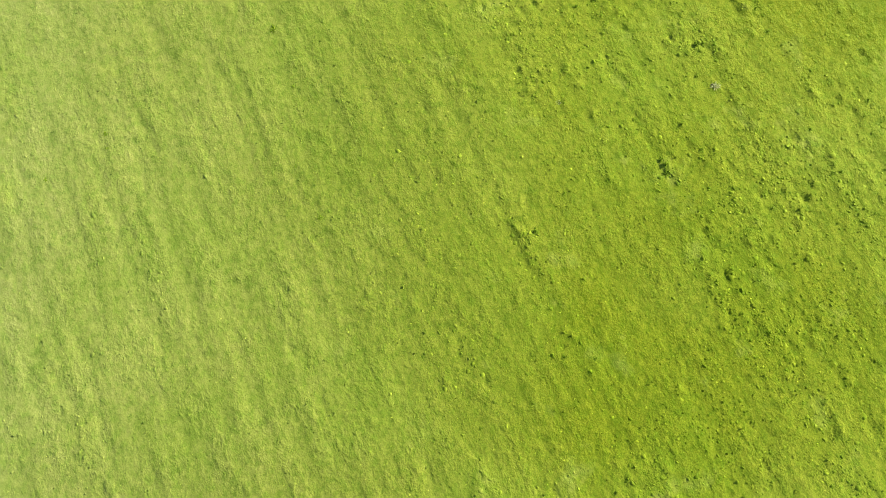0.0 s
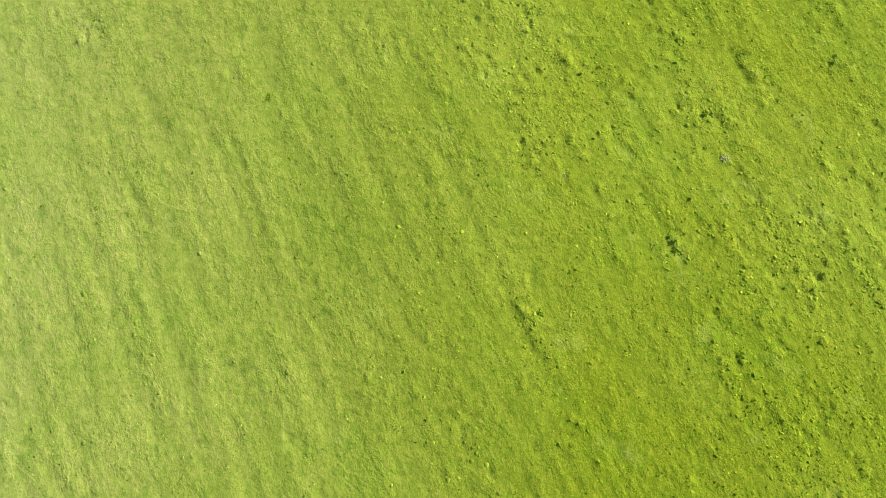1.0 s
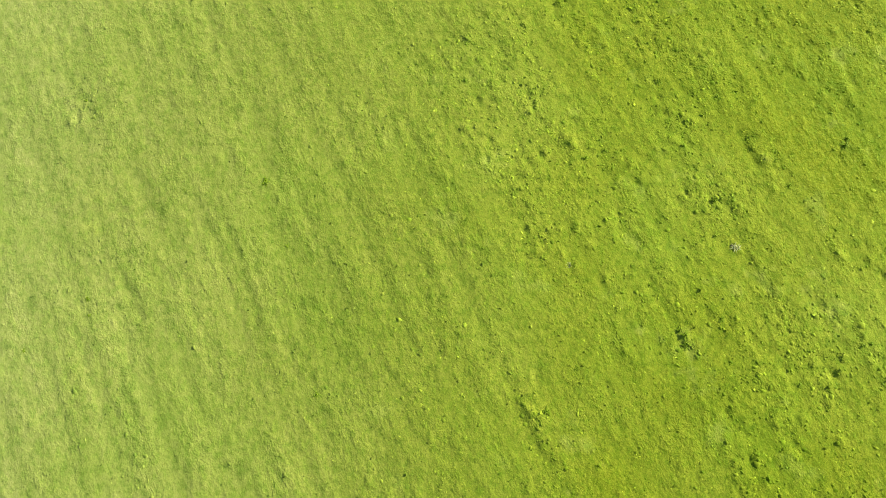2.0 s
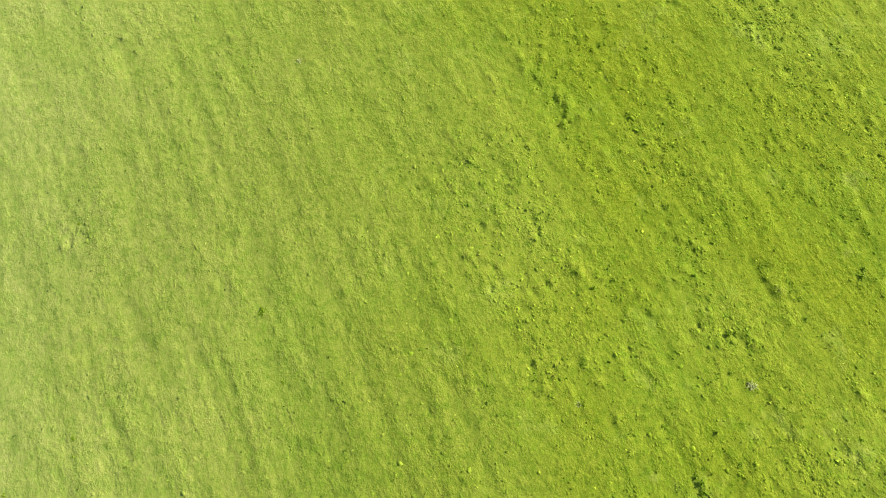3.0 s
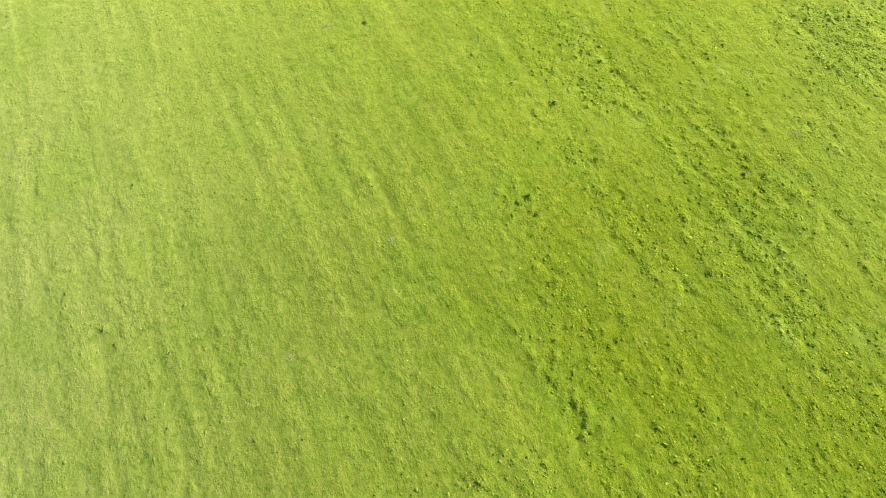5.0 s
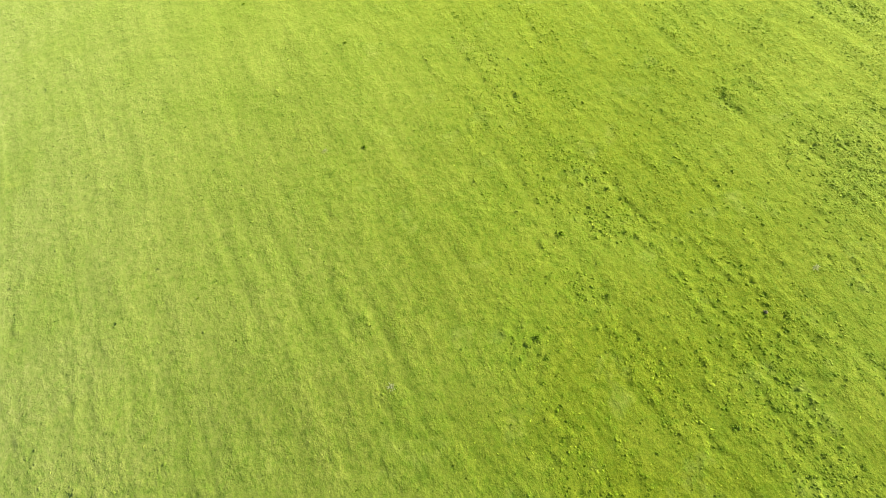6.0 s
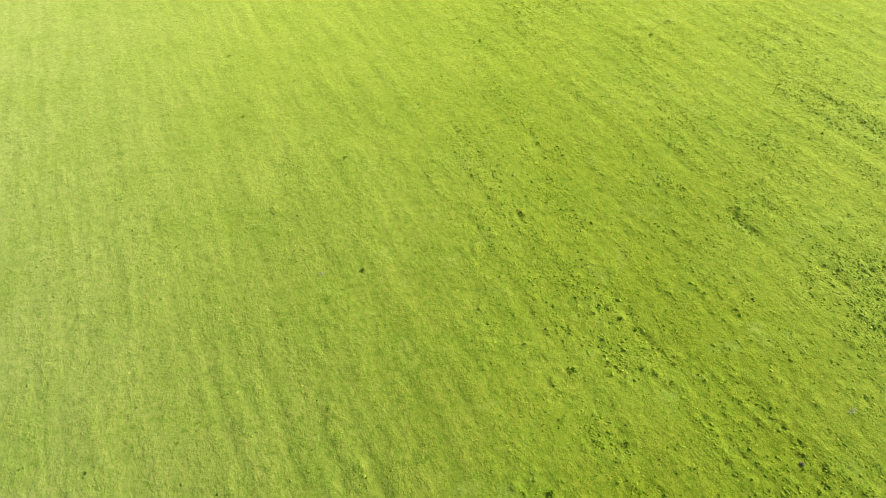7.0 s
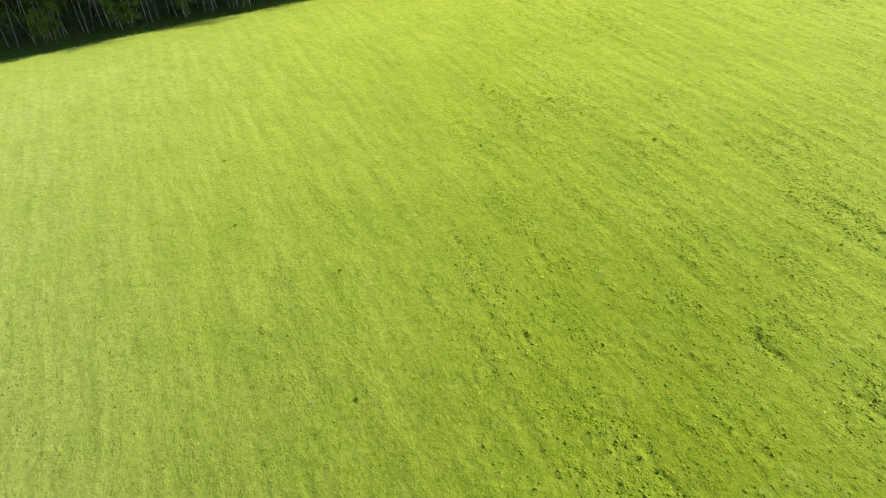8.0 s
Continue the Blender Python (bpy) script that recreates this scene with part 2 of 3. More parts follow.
def ground_shader():
    """Short turf between the tufts; leaf litter under the wood."""
    mat, nodes, links, bsdf = shader("turf")
    fine = ground_noise(nodes, links, 9.0, 4.0, None, (1, 1, 1), 0.8)
    base = ramp(nodes, links, fine, [(0.30, (0.075, 0.113, 0.005)), (0.5, (0.148, 0.197, 0.008)), (0.74, (0.218, 0.264, 0.016))])
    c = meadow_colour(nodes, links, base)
    litter = ramp(nodes, links, ground_noise(nodes, links, 1.6, 5.0), [(0.3, (0.04, 0.045, 0.03)), (0.7, (0.085, 0.09, 0.06))])
    geo, dot = nodes.new("ShaderNodeNewGeometry"), nodes.new("ShaderNodeVectorMath")
    dot.operation = "DOT_PRODUCT"
    dot.inputs[1].default_value = (EN.x, EN.y, 0)
    links.new(geo.outputs["Position"], dot.inputs[0])
    wob = nodes.new("ShaderNodeMath")
    wob.operation = "MULTIPLY_ADD"
    wob.inputs[1].default_value = 5.0
    links.new(ground_noise(nodes, links, 0.25, 3.0), wob.inputs[0])
    links.new(dot.outputs["Value"], wob.inputs[2])
    mr = nodes.new("ShaderNodeMapRange")
    start = EDGE.x * EN.x + EDGE.y * EN.y
    mr.inputs["From Min"].default_value, mr.inputs["From Max"].default_value = start - 0.5, start + 3.5
    links.new(wob.outputs[0], mr.inputs["Value"])
    verge = nodes.new("ShaderNodeMapRange")
    verge.inputs["From Min"].default_value, verge.inputs["From Max"].default_value = start - 20, start - 6
    links.new(wob.outputs[0], verge.inputs["Value"])
    c = blend(nodes, links, verge.outputs["Result"], c, blend(nodes, links, 0.65, c, (0.135, 0.20, 0.02)))
    links.new(blend(nodes, links, mr.outputs["Result"], c, litter), bsdf.inputs["Base Color"])
    bsdf.inputs["Roughness"].default_value = 0.9
    bsdf.inputs["Specular IOR Level"].default_value = 0.05
    bsdf.inputs["Sheen Weight"].default_value = 0.5
    bsdf.inputs["Sheen Roughness"].default_value = 0.45
    bsdf.inputs["Sheen Tint"].default_value = (0.75, 0.9, 0.15, 1)
    drift = ramp(nodes, links, ground_noise(nodes, links, 0.5, 3.0, ROW_DIR, (1, 0.4, 1)), [(0.35, (0.45, 0.45, 0.45)), (0.65, (1, 1, 1))])
    last = None
    for scale, detail, deep, steep in ((2.0, 2.0, 0.13, 0.7), (4.5, 3.0, 0.06, 1.0), (11.0, 2.0, 0.024, 1.0)):
        bump = add(nodes, "ShaderNodeBump", Distance=deep)
        height = blend(nodes, links, 1.0, ground_noise(nodes, links, scale, detail, ROW_DIR, (1, 0.75, 1), 0.65), drift, "MULTIPLY")
        links.new(height, bump.inputs["Height"])
        bump.inputs["Strength"].default_value = steep
        if last:
            links.new(last, bump.inputs["Normal"])
        last = bump.outputs["Normal"]
    links.new(last, bsdf.inputs["Normal"])
    return mat


def bark_shader():
    """White birch bark with dark bands and rough dark patches at the foot."""
    mat, nodes, links, bsdf = shader("birch_bark")
    tc, m = nodes.new("ShaderNodeTexCoord"), nodes.new("ShaderNodeMapping")
    m.inputs["Scale"].default_value = (3.0, 3.0, 9.0)
    links.new(tc.outputs["Object"], m.inputs["Vector"])
    n = add(nodes, "ShaderNodeTexNoise", Scale=1.0, Detail=4.0)
    links.new(m.outputs["Vector"], n.inputs["Vector"])
    c = ramp(nodes, links, n.outputs["Fac"], [(0.33, (0.05, 0.045, 0.04)), (0.40, (0.60, 0.61, 0.62)), (0.8, (0.82, 0.83, 0.84))])
    links.new(c, bsdf.inputs["Base Color"])
    bsdf.inputs["Roughness"].default_value = 0.75
    return mat


def plain_shader(name, a, b, scale, rough=0.9):
    mat, nodes, links, bsdf = shader(name)
    tc = nodes.new("ShaderNodeTexCoord")
    n = add(nodes, "ShaderNodeTexNoise", Scale=scale, Detail=5.0)
    links.new(tc.outputs["Object"], n.inputs["Vector"])
    links.new(ramp(nodes, links, n.outputs["Fac"], [(0.3, a), (0.7, b)]), bsdf.inputs["Base Color"])
    bsdf.inputs["Roughness"].default_value = rough
    bump = add(nodes, "ShaderNodeBump", Strength=0.6, Distance=0.03)
    links.new(n.outputs["Fac"], bump.inputs["Height"])
    links.new(bump.outputs["Normal"], bsdf.inputs["Normal"])
    return mat


TURF = ground_shader()
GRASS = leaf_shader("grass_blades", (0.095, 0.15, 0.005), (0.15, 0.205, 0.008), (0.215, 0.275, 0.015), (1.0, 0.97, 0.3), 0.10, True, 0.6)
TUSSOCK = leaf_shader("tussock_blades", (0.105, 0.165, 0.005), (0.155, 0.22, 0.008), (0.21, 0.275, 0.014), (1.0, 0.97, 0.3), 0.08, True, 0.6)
WEED = leaf_shader("weed_leaves", (0.10, 0.175, 0.006), (0.15, 0.235, 0.012), (0.21, 0.30, 0.03), (1.0, 1.0, 0.35), 0.15, patchy=9.0)
DRY = leaf_shader("dry_grass", (0.21, 0.25, 0.06), (0.30, 0.33, 0.12), (0.42, 0.44, 0.23), (1.0, 0.95, 0.6), 0.15, patchy=12.0)
BIRCH_LEAF = leaf_shader("birch_leaves", (0.035, 0.07, 0.012), (0.06, 0.108, 0.017), (0.09, 0.15, 0.024), (0.6, 1.0, 0.28), 0.38)
# young leaves, lightened beyond BIRCH_LEAF to paint in sun on the edge foliage
YOUNG_LIT_LEAF = leaf_shader("lit_young_birch_leaves", (0.09, 0.16, 0.03), (0.14, 0.23, 0.045), (0.19, 0.29, 0.06), (0.6, 1.0, 0.28), 0.4)
HAZEL = leaf_shader("hazel_leaves", (0.06, 0.10, 0.045), (0.085, 0.135, 0.06), (0.12, 0.18, 0.08), (1.0, 1.0, 0.5), 0.3)
# leaves of the added margin herbs that darken the wood's shadow strip
SHADE_HERB = leaf_shader("shade_herb_leaves", (0.07, 0.13, 0.03), (0.105, 0.18, 0.042), (0.15, 0.235, 0.06), (1.0, 1.0, 0.4), 0.3)
BARK = bark_shader()
TWIG = plain_shader("limb_bark", (0.09, 0.075, 0.06), (0.25, 0.22, 0.19), 6.0)
EARTH = plain_shader("bare_earth", (0.06, 0.06, 0.015), (0.13, 0.13, 0.04), 5.0)


# ---- mesh helpers ----
def mesh_of(name, verts, faces, material, smooth=False):
    me = bpy.data.meshes.new(name)
    me.from_pydata(verts, [], faces)
    me.materials.append(material)
    if smooth:
        me.polygons.foreach_set("use_smooth", [True] * len(me.polygons))
    me.update()
    return me


def soup(name, corners, size, material):
    """A mesh of loose faces: corners is an array of (faces * size) points."""
    me = bpy.data.meshes.new(name)
    n = len(corners)
    me.vertices.add(n)
    me.vertices.foreach_set("co", np.ascontiguousarray(corners, np.float32).ravel())
    me.loops.add(n)
    me.loops.foreach_set("vertex_index", np.arange(n, dtype=np.int32))
    me.polygons.add(n // size)
    me.polygons.foreach_set("loop_start", np.arange(0, n, size, dtype=np.int32))
    me.materials.append(material)
    me.update(calc_edges=True)
    return me


def lumps(name, corners, faces, material):
    """A mesh of many small smooth lumps: corners (lumps, points, 3), the same faces for each."""
    n, k = corners.shape[:2]
    index = (np.asarray(faces)[None] + k * np.arange(n)[:, None, None]).astype(np.int32)
    me = bpy.data.meshes.new(name)
    me.vertices.add(n * k)
    me.vertices.foreach_set("co", np.ascontiguousarray(corners, np.float32).ravel())
    me.loops.add(index.size)
    me.loops.foreach_set("vertex_index", index.ravel())
    me.polygons.add(index.size // 3)
    me.polygons.foreach_set("loop_start", np.arange(0, index.size, 3, dtype=np.int32))
    me.polygons.foreach_set("use_smooth", np.ones(index.size // 3, dtype=bool))
    me.materials.append(material)
    me.update(calc_edges=True)
    return me


def part(name, me, parent, label=""):
    ob = new(name, me)
    ob.parent = parent
    return tagged(ob, label)


def tube(verts, faces, line, radii, sides):
    """Adds a closed tapered tube along a line of points."""
    first = len(verts)
    for i, (p, r) in enumerate(zip(line, radii)):
        way = (line[min(i + 1, len(line) - 1)] - line[max(i - 1, 0)]).normalized()
        a = way.cross(Vector((0.3, 1, 0.1))).normalized()
        b = way.cross(a)
        for k in range(sides):
            w = 2 * math.pi * k / sides
            verts.append(p + (a * math.cos(w) + b * math.sin(w)) * r)
    for i in range(len(line) - 1):
        for k in range(sides):
            o, n = first + i * sides, first + (i + 1) * sides
            faces.append((o + k, o + (k + 1) % sides, n + (k + 1) % sides, n + k))
    last = first + (len(line) - 1) * sides
    faces.append(tuple(range(last, last + sides)))
    faces.append(tuple(range(first + sides - 1, first - 1, -1)))


# ---- ground: one sheet out to the horizon ----
def build_ground():
    """Fine cells over the meadow, fanning out with the meadow's width, ever wider beyond it."""
    def outward(start, step, far):
        out = []
        while start < far:
            step *= 1.25
            start += step
            out.append(start)
        return np.array(out)

    mid = np.arange(-44, 40, 0.2)
    us = np.concatenate([-outward(44, 0.2, 3400)[::-1], mid, outward(40, 0.2, 3400)])
    ys, step = [-8.0], 0.2
    while ys[-1] < 212:
        step = 0.2 if ys[-1] < 84 else min(0.6, step * 1.006)
        ys.append(ys[-1] + step)
    ys = np.concatenate([-outward(8, 0.2, 3400)[::-1], np.array(ys), outward(212, 0.6, 3400)])
    fan = 1 + 0.43 / 43 * np.clip(ys - 60, 0, 155)
    gx, gy = us[None] * fan[:, None], np.repeat(ys[:, None], len(us), 1)
    co = np.stack([gx, gy, relief(gx, gy)], -1).reshape(-1, 3)
    nx, ny = len(us), len(ys)
    i = (np.arange(ny - 1)[:, None] * nx + np.arange(nx - 1)[None]).ravel()
    quads = np.stack([i, i + 1, i + nx + 1, i + nx], -1).astype(np.int32)
    me = bpy.data.meshes.new("ground")
    me.vertices.add(len(co))
    me.vertices.foreach_set("co", co.astype(np.float32).ravel())
    me.loops.add(quads.size)
    me.loops.foreach_set("vertex_index", quads.ravel())
    me.polygons.add(len(quads))
    me.polygons.foreach_set("loop_start", np.arange(0, quads.size, 4, dtype=np.int32))
    me.polygons.foreach_set("use_smooth", np.ones(len(quads), dtype=bool))
    me.materials.append(TURF)
    me.update(calc_edges=True)
    tagged(new("ground", me), "sunlit bright green pasture turf with worn drill rows", "ground", kind="structure")


build_ground()


# ---- the grass ----
def meadow_x(y):
    """The meadow's reach to either side at y."""
    wide = np.clip(y - 60, 0, None) * 0.43
    return -46 - wide, 40 + wide


def place_grass(count, y0, y1, seed, like, tries=4.5):
    """Seeded places on the meadow, kept by how likely grass of a kind stands there."""
    rng = np.random.default_rng(seed)
    n = int(count * tries)
    y = np.maximum(rng.uniform(y0, y1, n) + rng.normal(0, 6, n), -8 + rng.uniform(0, 1, n))
    lo, hi = meadow_x(np.array([y1 + 15.0]))
    x = rng.uniform(lo[0], hi[0], n)
    left, right = meadow_x(y)
    inside = (x - EDGE.x) * EN.x + (y - EDGE.y) * EN.y
    keep = (x > left) & (x < right) & (inside < -1.0)
    x, y = x[keep], y[keep]
    keep = rng.random(len(x)) < like(x, y)
    return rng, x[keep][:count], y[keep][:count]


def build_grass(y0, y1, count, size, seed):
    """Small tufts, each of three broad leaning blades that meet at the tip."""
    def like(x, y):
        p, q = along_rows(x, y)
        return 0.35 + 0.65 * (0.5 * vnoise(x / 0.6, y / 0.6, 11) + 0.5 * vnoise(p / 0.7, q / 6.5, 12))

    rng, x, y = place_grass(count, y0, y1, seed, like)
    n = len(x)
    z = relief(x, y)
    wide = size * np.exp(np.clip(rng.normal(0, 0.4, n), -0.9, 0.8))
    tall = wide * (0.05 + 0.26 * rng.random(n) ** 1.4) * (0.55 + 0.5 * vnoise(x / 1.7, y / 2.3, 13) + 0.6 * rough_ground(x, y))
    turn = rng.uniform(0, 2 * np.pi, n)
    foot = []
    for k in range(3):
        a = turn + 2.094 * k + rng.uniform(-0.5, 0.5, n)
        r = wide * rng.uniform(0.6, 1.35, n)
        foot.append(np.stack([x + np.cos(a) * r, y + np.sin(a) * r, z - 0.025], -1))
    tip = np.stack([x + rng.normal(0, 0.3, n) * wide, y + rng.normal(0, 0.3, n) * wide, z + tall], -1)
    me = lumps("meadow_grass", np.stack(foot + [tip], 1), [(0, 1, 3), (1, 2, 3), (2, 0, 3)], GRASS)
    tagged(new("meadow_grass", me), "short bright green pasture grass in uneven tufts", "grass", kind="stuff")


build_grass(-8, 78, 220000, 0.075, 21)
build_grass(78, 150, 90000, 0.10, 22)


def build_tussocks(y0, y1, count, size, sides, seed, hump=1.0):
    """Small humped tussocks of coarser grass, thick where the sward is lumpy, few elsewhere."""
    rng, x, y = place_grass(count, y0, y1, seed, lambda x, y: np.clip(lumpiness(x, y) - 0.08, 0, 1) ** 2.0, 18.0)
    n = len(x)
    wide = size * np.exp(np.clip(rng.normal(0, 0.35, n), -0.8, 0.6))
    z = relief(x, y)
    ring = 2 * np.pi * (np.arange(sides)[None] + rng.uniform(-0.3, 0.3, (n, sides))) / sides
    slim, along = rng.uniform(0.45, 1.0, n)[:, None], (np.pi / 2 + ROW_DIR + rng.normal(0, 0.6, n))[:, None]
    reach = wide[:, None] * rng.uniform(0.6, 1.4, (n, sides)) * np.sqrt(slim ** 2 * np.sin(ring - along) ** 2 + 1.3 * np.cos(ring - along) ** 2)
    high = hump * wide * (0.08 + 0.30 * rng.random(n) ** 1.6)
    hub = np.stack([x, y], -1)

    def ring_at(share, lift):
        return np.stack([hub[:, 0, None] + np.cos(ring) * reach * share, hub[:, 1, None] + np.sin(ring) * reach * share, (z + lift)[:, None] + 0 * ring], -1)

    skirt, brow = ring_at(1.0, -0.025 + 0 * high), ring_at(0.58, high * 0.75)
    brow[:, :, 2] += rng.normal(0, 0.22, (n, sides)) * high[:, None]
    top = np.stack([x + rng.normal(0, 0.2, n) * wide, y + rng.normal(0, 0.2, n) * wide, z + high * rng.uniform(0.6, 1.15, n)], -1)[:, None]
    faces = []
    for k in range(sides):
        m = (k + 1) % sides
        faces += [(k, m, sides + m), (k, sides + m, sides + k), (sides + k, sides + m, 2 * sides)]
    me = lumps("grass_tussocks", np.concatenate([skirt, brow, top], 1), faces, TUSSOCK)
    tagged(new("grass_tussocks", me), "coarse green grass tussocks along the drill rows", "grass", kind="stuff")


build_tussocks(-8, 84, 15000, 0.125, 5, 24, 0.68)
build_tussocks(84, 124, 14000, 0.135, 5, 25, 0.8)
build_tussocks(124, 200, 7000, 0.16, 5, 26, 0.75)


# ---- weeds, dry patches, mounds ----
def clump_mesh(seed, leaves, material, flat=1.0, thin=1.0, wide=1.0):
    """A rosette about a metre across, to be scaled: broad bent leaves out of one crown, in two tiers."""
    rng, verts, faces = random.Random(seed), [], []
    for tier, count in ((0, leaves), (1, leaves // 2)):
        ring = []
        for k in range(count):
            t = 2 * math.pi * k / count
            r = (0.16 if tier == 0 else 0.07) * wide * rng.uniform(0.7, 1.2)
            ring.append(len(verts))
            verts.append((math.cos(t) * r, math.sin(t) * r, -0.03 if tier == 0 else 0.10 * flat))
        if tier:
            faces += [(lower[int(k * len(lower) / count)], lower[int((k + 1) * len(lower) / count) % len(lower)], ring[(k + 1) % count], ring[k]) for k in range(count)]
            faces.append(tuple(ring))
        lower = ring
        for k in range(count):
            t = 2 * math.pi * (k + 0.5) / count + rng.uniform(-1.1, 1.1)
            way, side = Vector((math.cos(t), math.sin(t), 0)), Vector((-math.sin(t), math.cos(t), 0)) * rng.uniform(0.05, 0.10) * thin
            long = rng.uniform(0.18, 0.62) if tier == 0 else rng.uniform(0.10, 0.28)
            rise = rng.uniform(0.05, 0.18) * flat + 0.1 * tier * flat
            mid, end = way * long * 0.55 + Vector((0, 0, rise)), way * long + Vector((0, 0, rise * rng.uniform(0.2, 0.8)))
            at = len(verts)
            verts += [tuple(mid + side), tuple(mid - side), tuple(end)]
            faces += [(ring[k], at + 1, at, ring[(k + 1) % count]), (at + 1, at + 2, at)]
    return mesh_of("clump", verts, faces, material)


WEED_MESHES = [clump_mesh(40 + k, 18, WEED) for k in range(6)]
DRY_MESHES = [clump_mesh(60 + k, 40, DRY, 0.4, 0.5, 1.3) for k in range(3)]


def scatter_clump(name, me, x, y, size, turn, label, category, group):
    ob = new(name, me)
    ob.matrix_basis = pose(x, y, height_at(x, y) - 0.02, 0, 0, turn) @ Matrix.Diagonal((size * 0.85, size * 0.85, size * 0.6, 1))
    return tagged(ob, label, category, group)


# the weed clumps that stand out, by place and width
WEEDS = [(-16.4, 34.3, 1.1), (14.7, 21.5, 0.9), (4.6, 16.4, 0.9), (8.6, 6.9, 0.6), (-11.8, 17.8, 0.6), (27.7, 20.7, 0.6), (-34.1, 21.4, 0.5),
         (17.5, 22.7, 0.7), (6.4, 7.0, 0.6), (14.8, 41.7, 0.7), (8.6, 35.4, 0.8), (18.5, 31.8, 0.8), (10.1, 36.0, 0.7), (28.6, 36.4, 0.7),
         (5.0, 41.5, 0.6), (23.7, 32.7, 0.7), (-10.4, 94.8, 1.0), (6.3, 101.7, 0.8), (28.8, 138.5, 1.0), (8.6, 81.7, 1.4)]
LATER_WEEDS = [(23.8, 58.2, 0.7), (28.4, 49.4, 0.6), (11.7, 46.7, 0.6), (14.8, 56.1, 0.6), (26.9, 61.7, 0.6), (13.6, 70.2, 0.7), (11.7, 74.6, 0.9),
               (22.2, 89.6, 0.8), (29.0, 98.2, 1.0), (12.1, 111.6, 0.8), (-13.6, 113.5, 0.9), (43.0, 113.2, 0.9), (-32.8, 139.5, 0.9),
               (23.4, 58.3, 0.7), (16.4, 83.5, 0.7), (13.8, 87.0, 0.9), (14.9, 85.7, 0.9), (37.7, 87.9, 0.7), (35.9, 84.6, 0.7), (-27.8, 123.4, 0.9)]
MORE_WEEDS = [(19.2, 40.3, 0.7), (27.7, 38.6, 0.6), (28.3, 35.8, 1.0), (21.2, 36.7, 0.7), (9.6, 35.6, 0.5), (23.0, 34.8, 0.6), (18.0, 31.7, 0.8),
              (17.7, 28.9, 0.6), (12.6, 25.3, 0.6), (14.4, 21.9, 0.8), (14.8, 20.9, 0.9), (25.9, 24.2, 0.6), (27.1, 20.6, 0.7), (22.3, 17.9, 0.7),
              (-14.5, 29.0, 0.5), (-10.0, 51.3, 0.6), (-31.8, 41.9, 0.6), (28.2, 99.6, 0.9), (28.7, 98.6, 0.9), (29.1, 97.3, 0.8), (5.2, 70.7, 1.1),
              (5.7, 68.7, 1.0), (9.2, 74.9, 0.5), (16.4, 72.2, 0.5), (17.9, 68.8, 0.6), (19.2, 62.2, 1.0), (12.9, 60.4, 0.6), (8.8, 59.6, 0.7)]
DRY_SPOTS = [(-14.8, 56.3, 1.0), (-6.9, 66.8, 1.1), (-14.6, 94.6, 0.9), (6.9, 26.9, 0.9), (19.1, 28.0, 1.0), (30.3, 76.6, 1.1)]


def build_weeds():
    rng = random.Random(5)
    weed = ("weed_clump", "dark green broad-leaved weed clump in the pasture", "weed", "weed clumps in the pasture")
    for x, y, s in WEEDS + LATER_WEEDS + MORE_WEEDS:
        scatter_clump(weed[0], rng.choice(WEED_MESHES), x, y, s, rng.uniform(0, 360), *weed[1:])
    count = 0
    while count < 90:
        y = rng.uniform(-4, 150)
        left, right = meadow_x(np.array([y]))
        x = rng.uniform(left[0], right[0])
        here = float(vnoise(np.array([x / 14]), np.array([y / 14]), 31)[0])
        if rng.random() > (0.9 if x > 2 else 0.28) * (here ** 1.5 + 0.08):
            continue
        scatter_clump(weed[0], rng.choice(WEED_MESHES), x, y, rng.uniform(0.28, 0.6), rng.uniform(0, 360), *weed[1:])
        count += 1
    for x, y, s in DRY_SPOTS:
        scatter_clump("dry_grass_tuft", rng.choice(DRY_MESHES), x, y, s, rng.uniform(0, 360),
                      "pale dry grass tuft lying in green pasture", "grass tuft", "dry tufts in the pasture")


build_weeds()


def mound(name, x, y, size, tall, material, seed, label, category):
    """A low uneven heap, sunk a little into the turf."""
    bm = bmesh.new()
    bmesh.ops.create_icosphere(bm, subdivisions=3, radius=1)
    for v in bm.verts:
        k = 0.75 + 0.5 * noise.noise(v.co * 1.7 + Vector((seed, 0, 0))) + 0.15 * noise.noise(v.co * 5)
        v.co = Vector((v.co.x * size * k, v.co.y * size * k, max(v.co.z, -0.25) * tall * (0.8 + 0.4 * k)))
    me = bpy.data.meshes.new(name)
    bm.to_mesh(me)
    bm.free()
    me.materials.append(material)
    ob = new(name, me)
    ob.location = (x, y, height_at(x, y))
    return tagged(ob, label, category)


mound("molehill", 24.6, 72.2, 0.26, 0.12, EARTH, 3, "dull brown molehill heaped on the pasture", "molehill")
mound("molehill", 18.9, 28.15, 0.12, 0.06, EARTH, 7, "small dark molehill beside a pale dry tuft", "molehill")


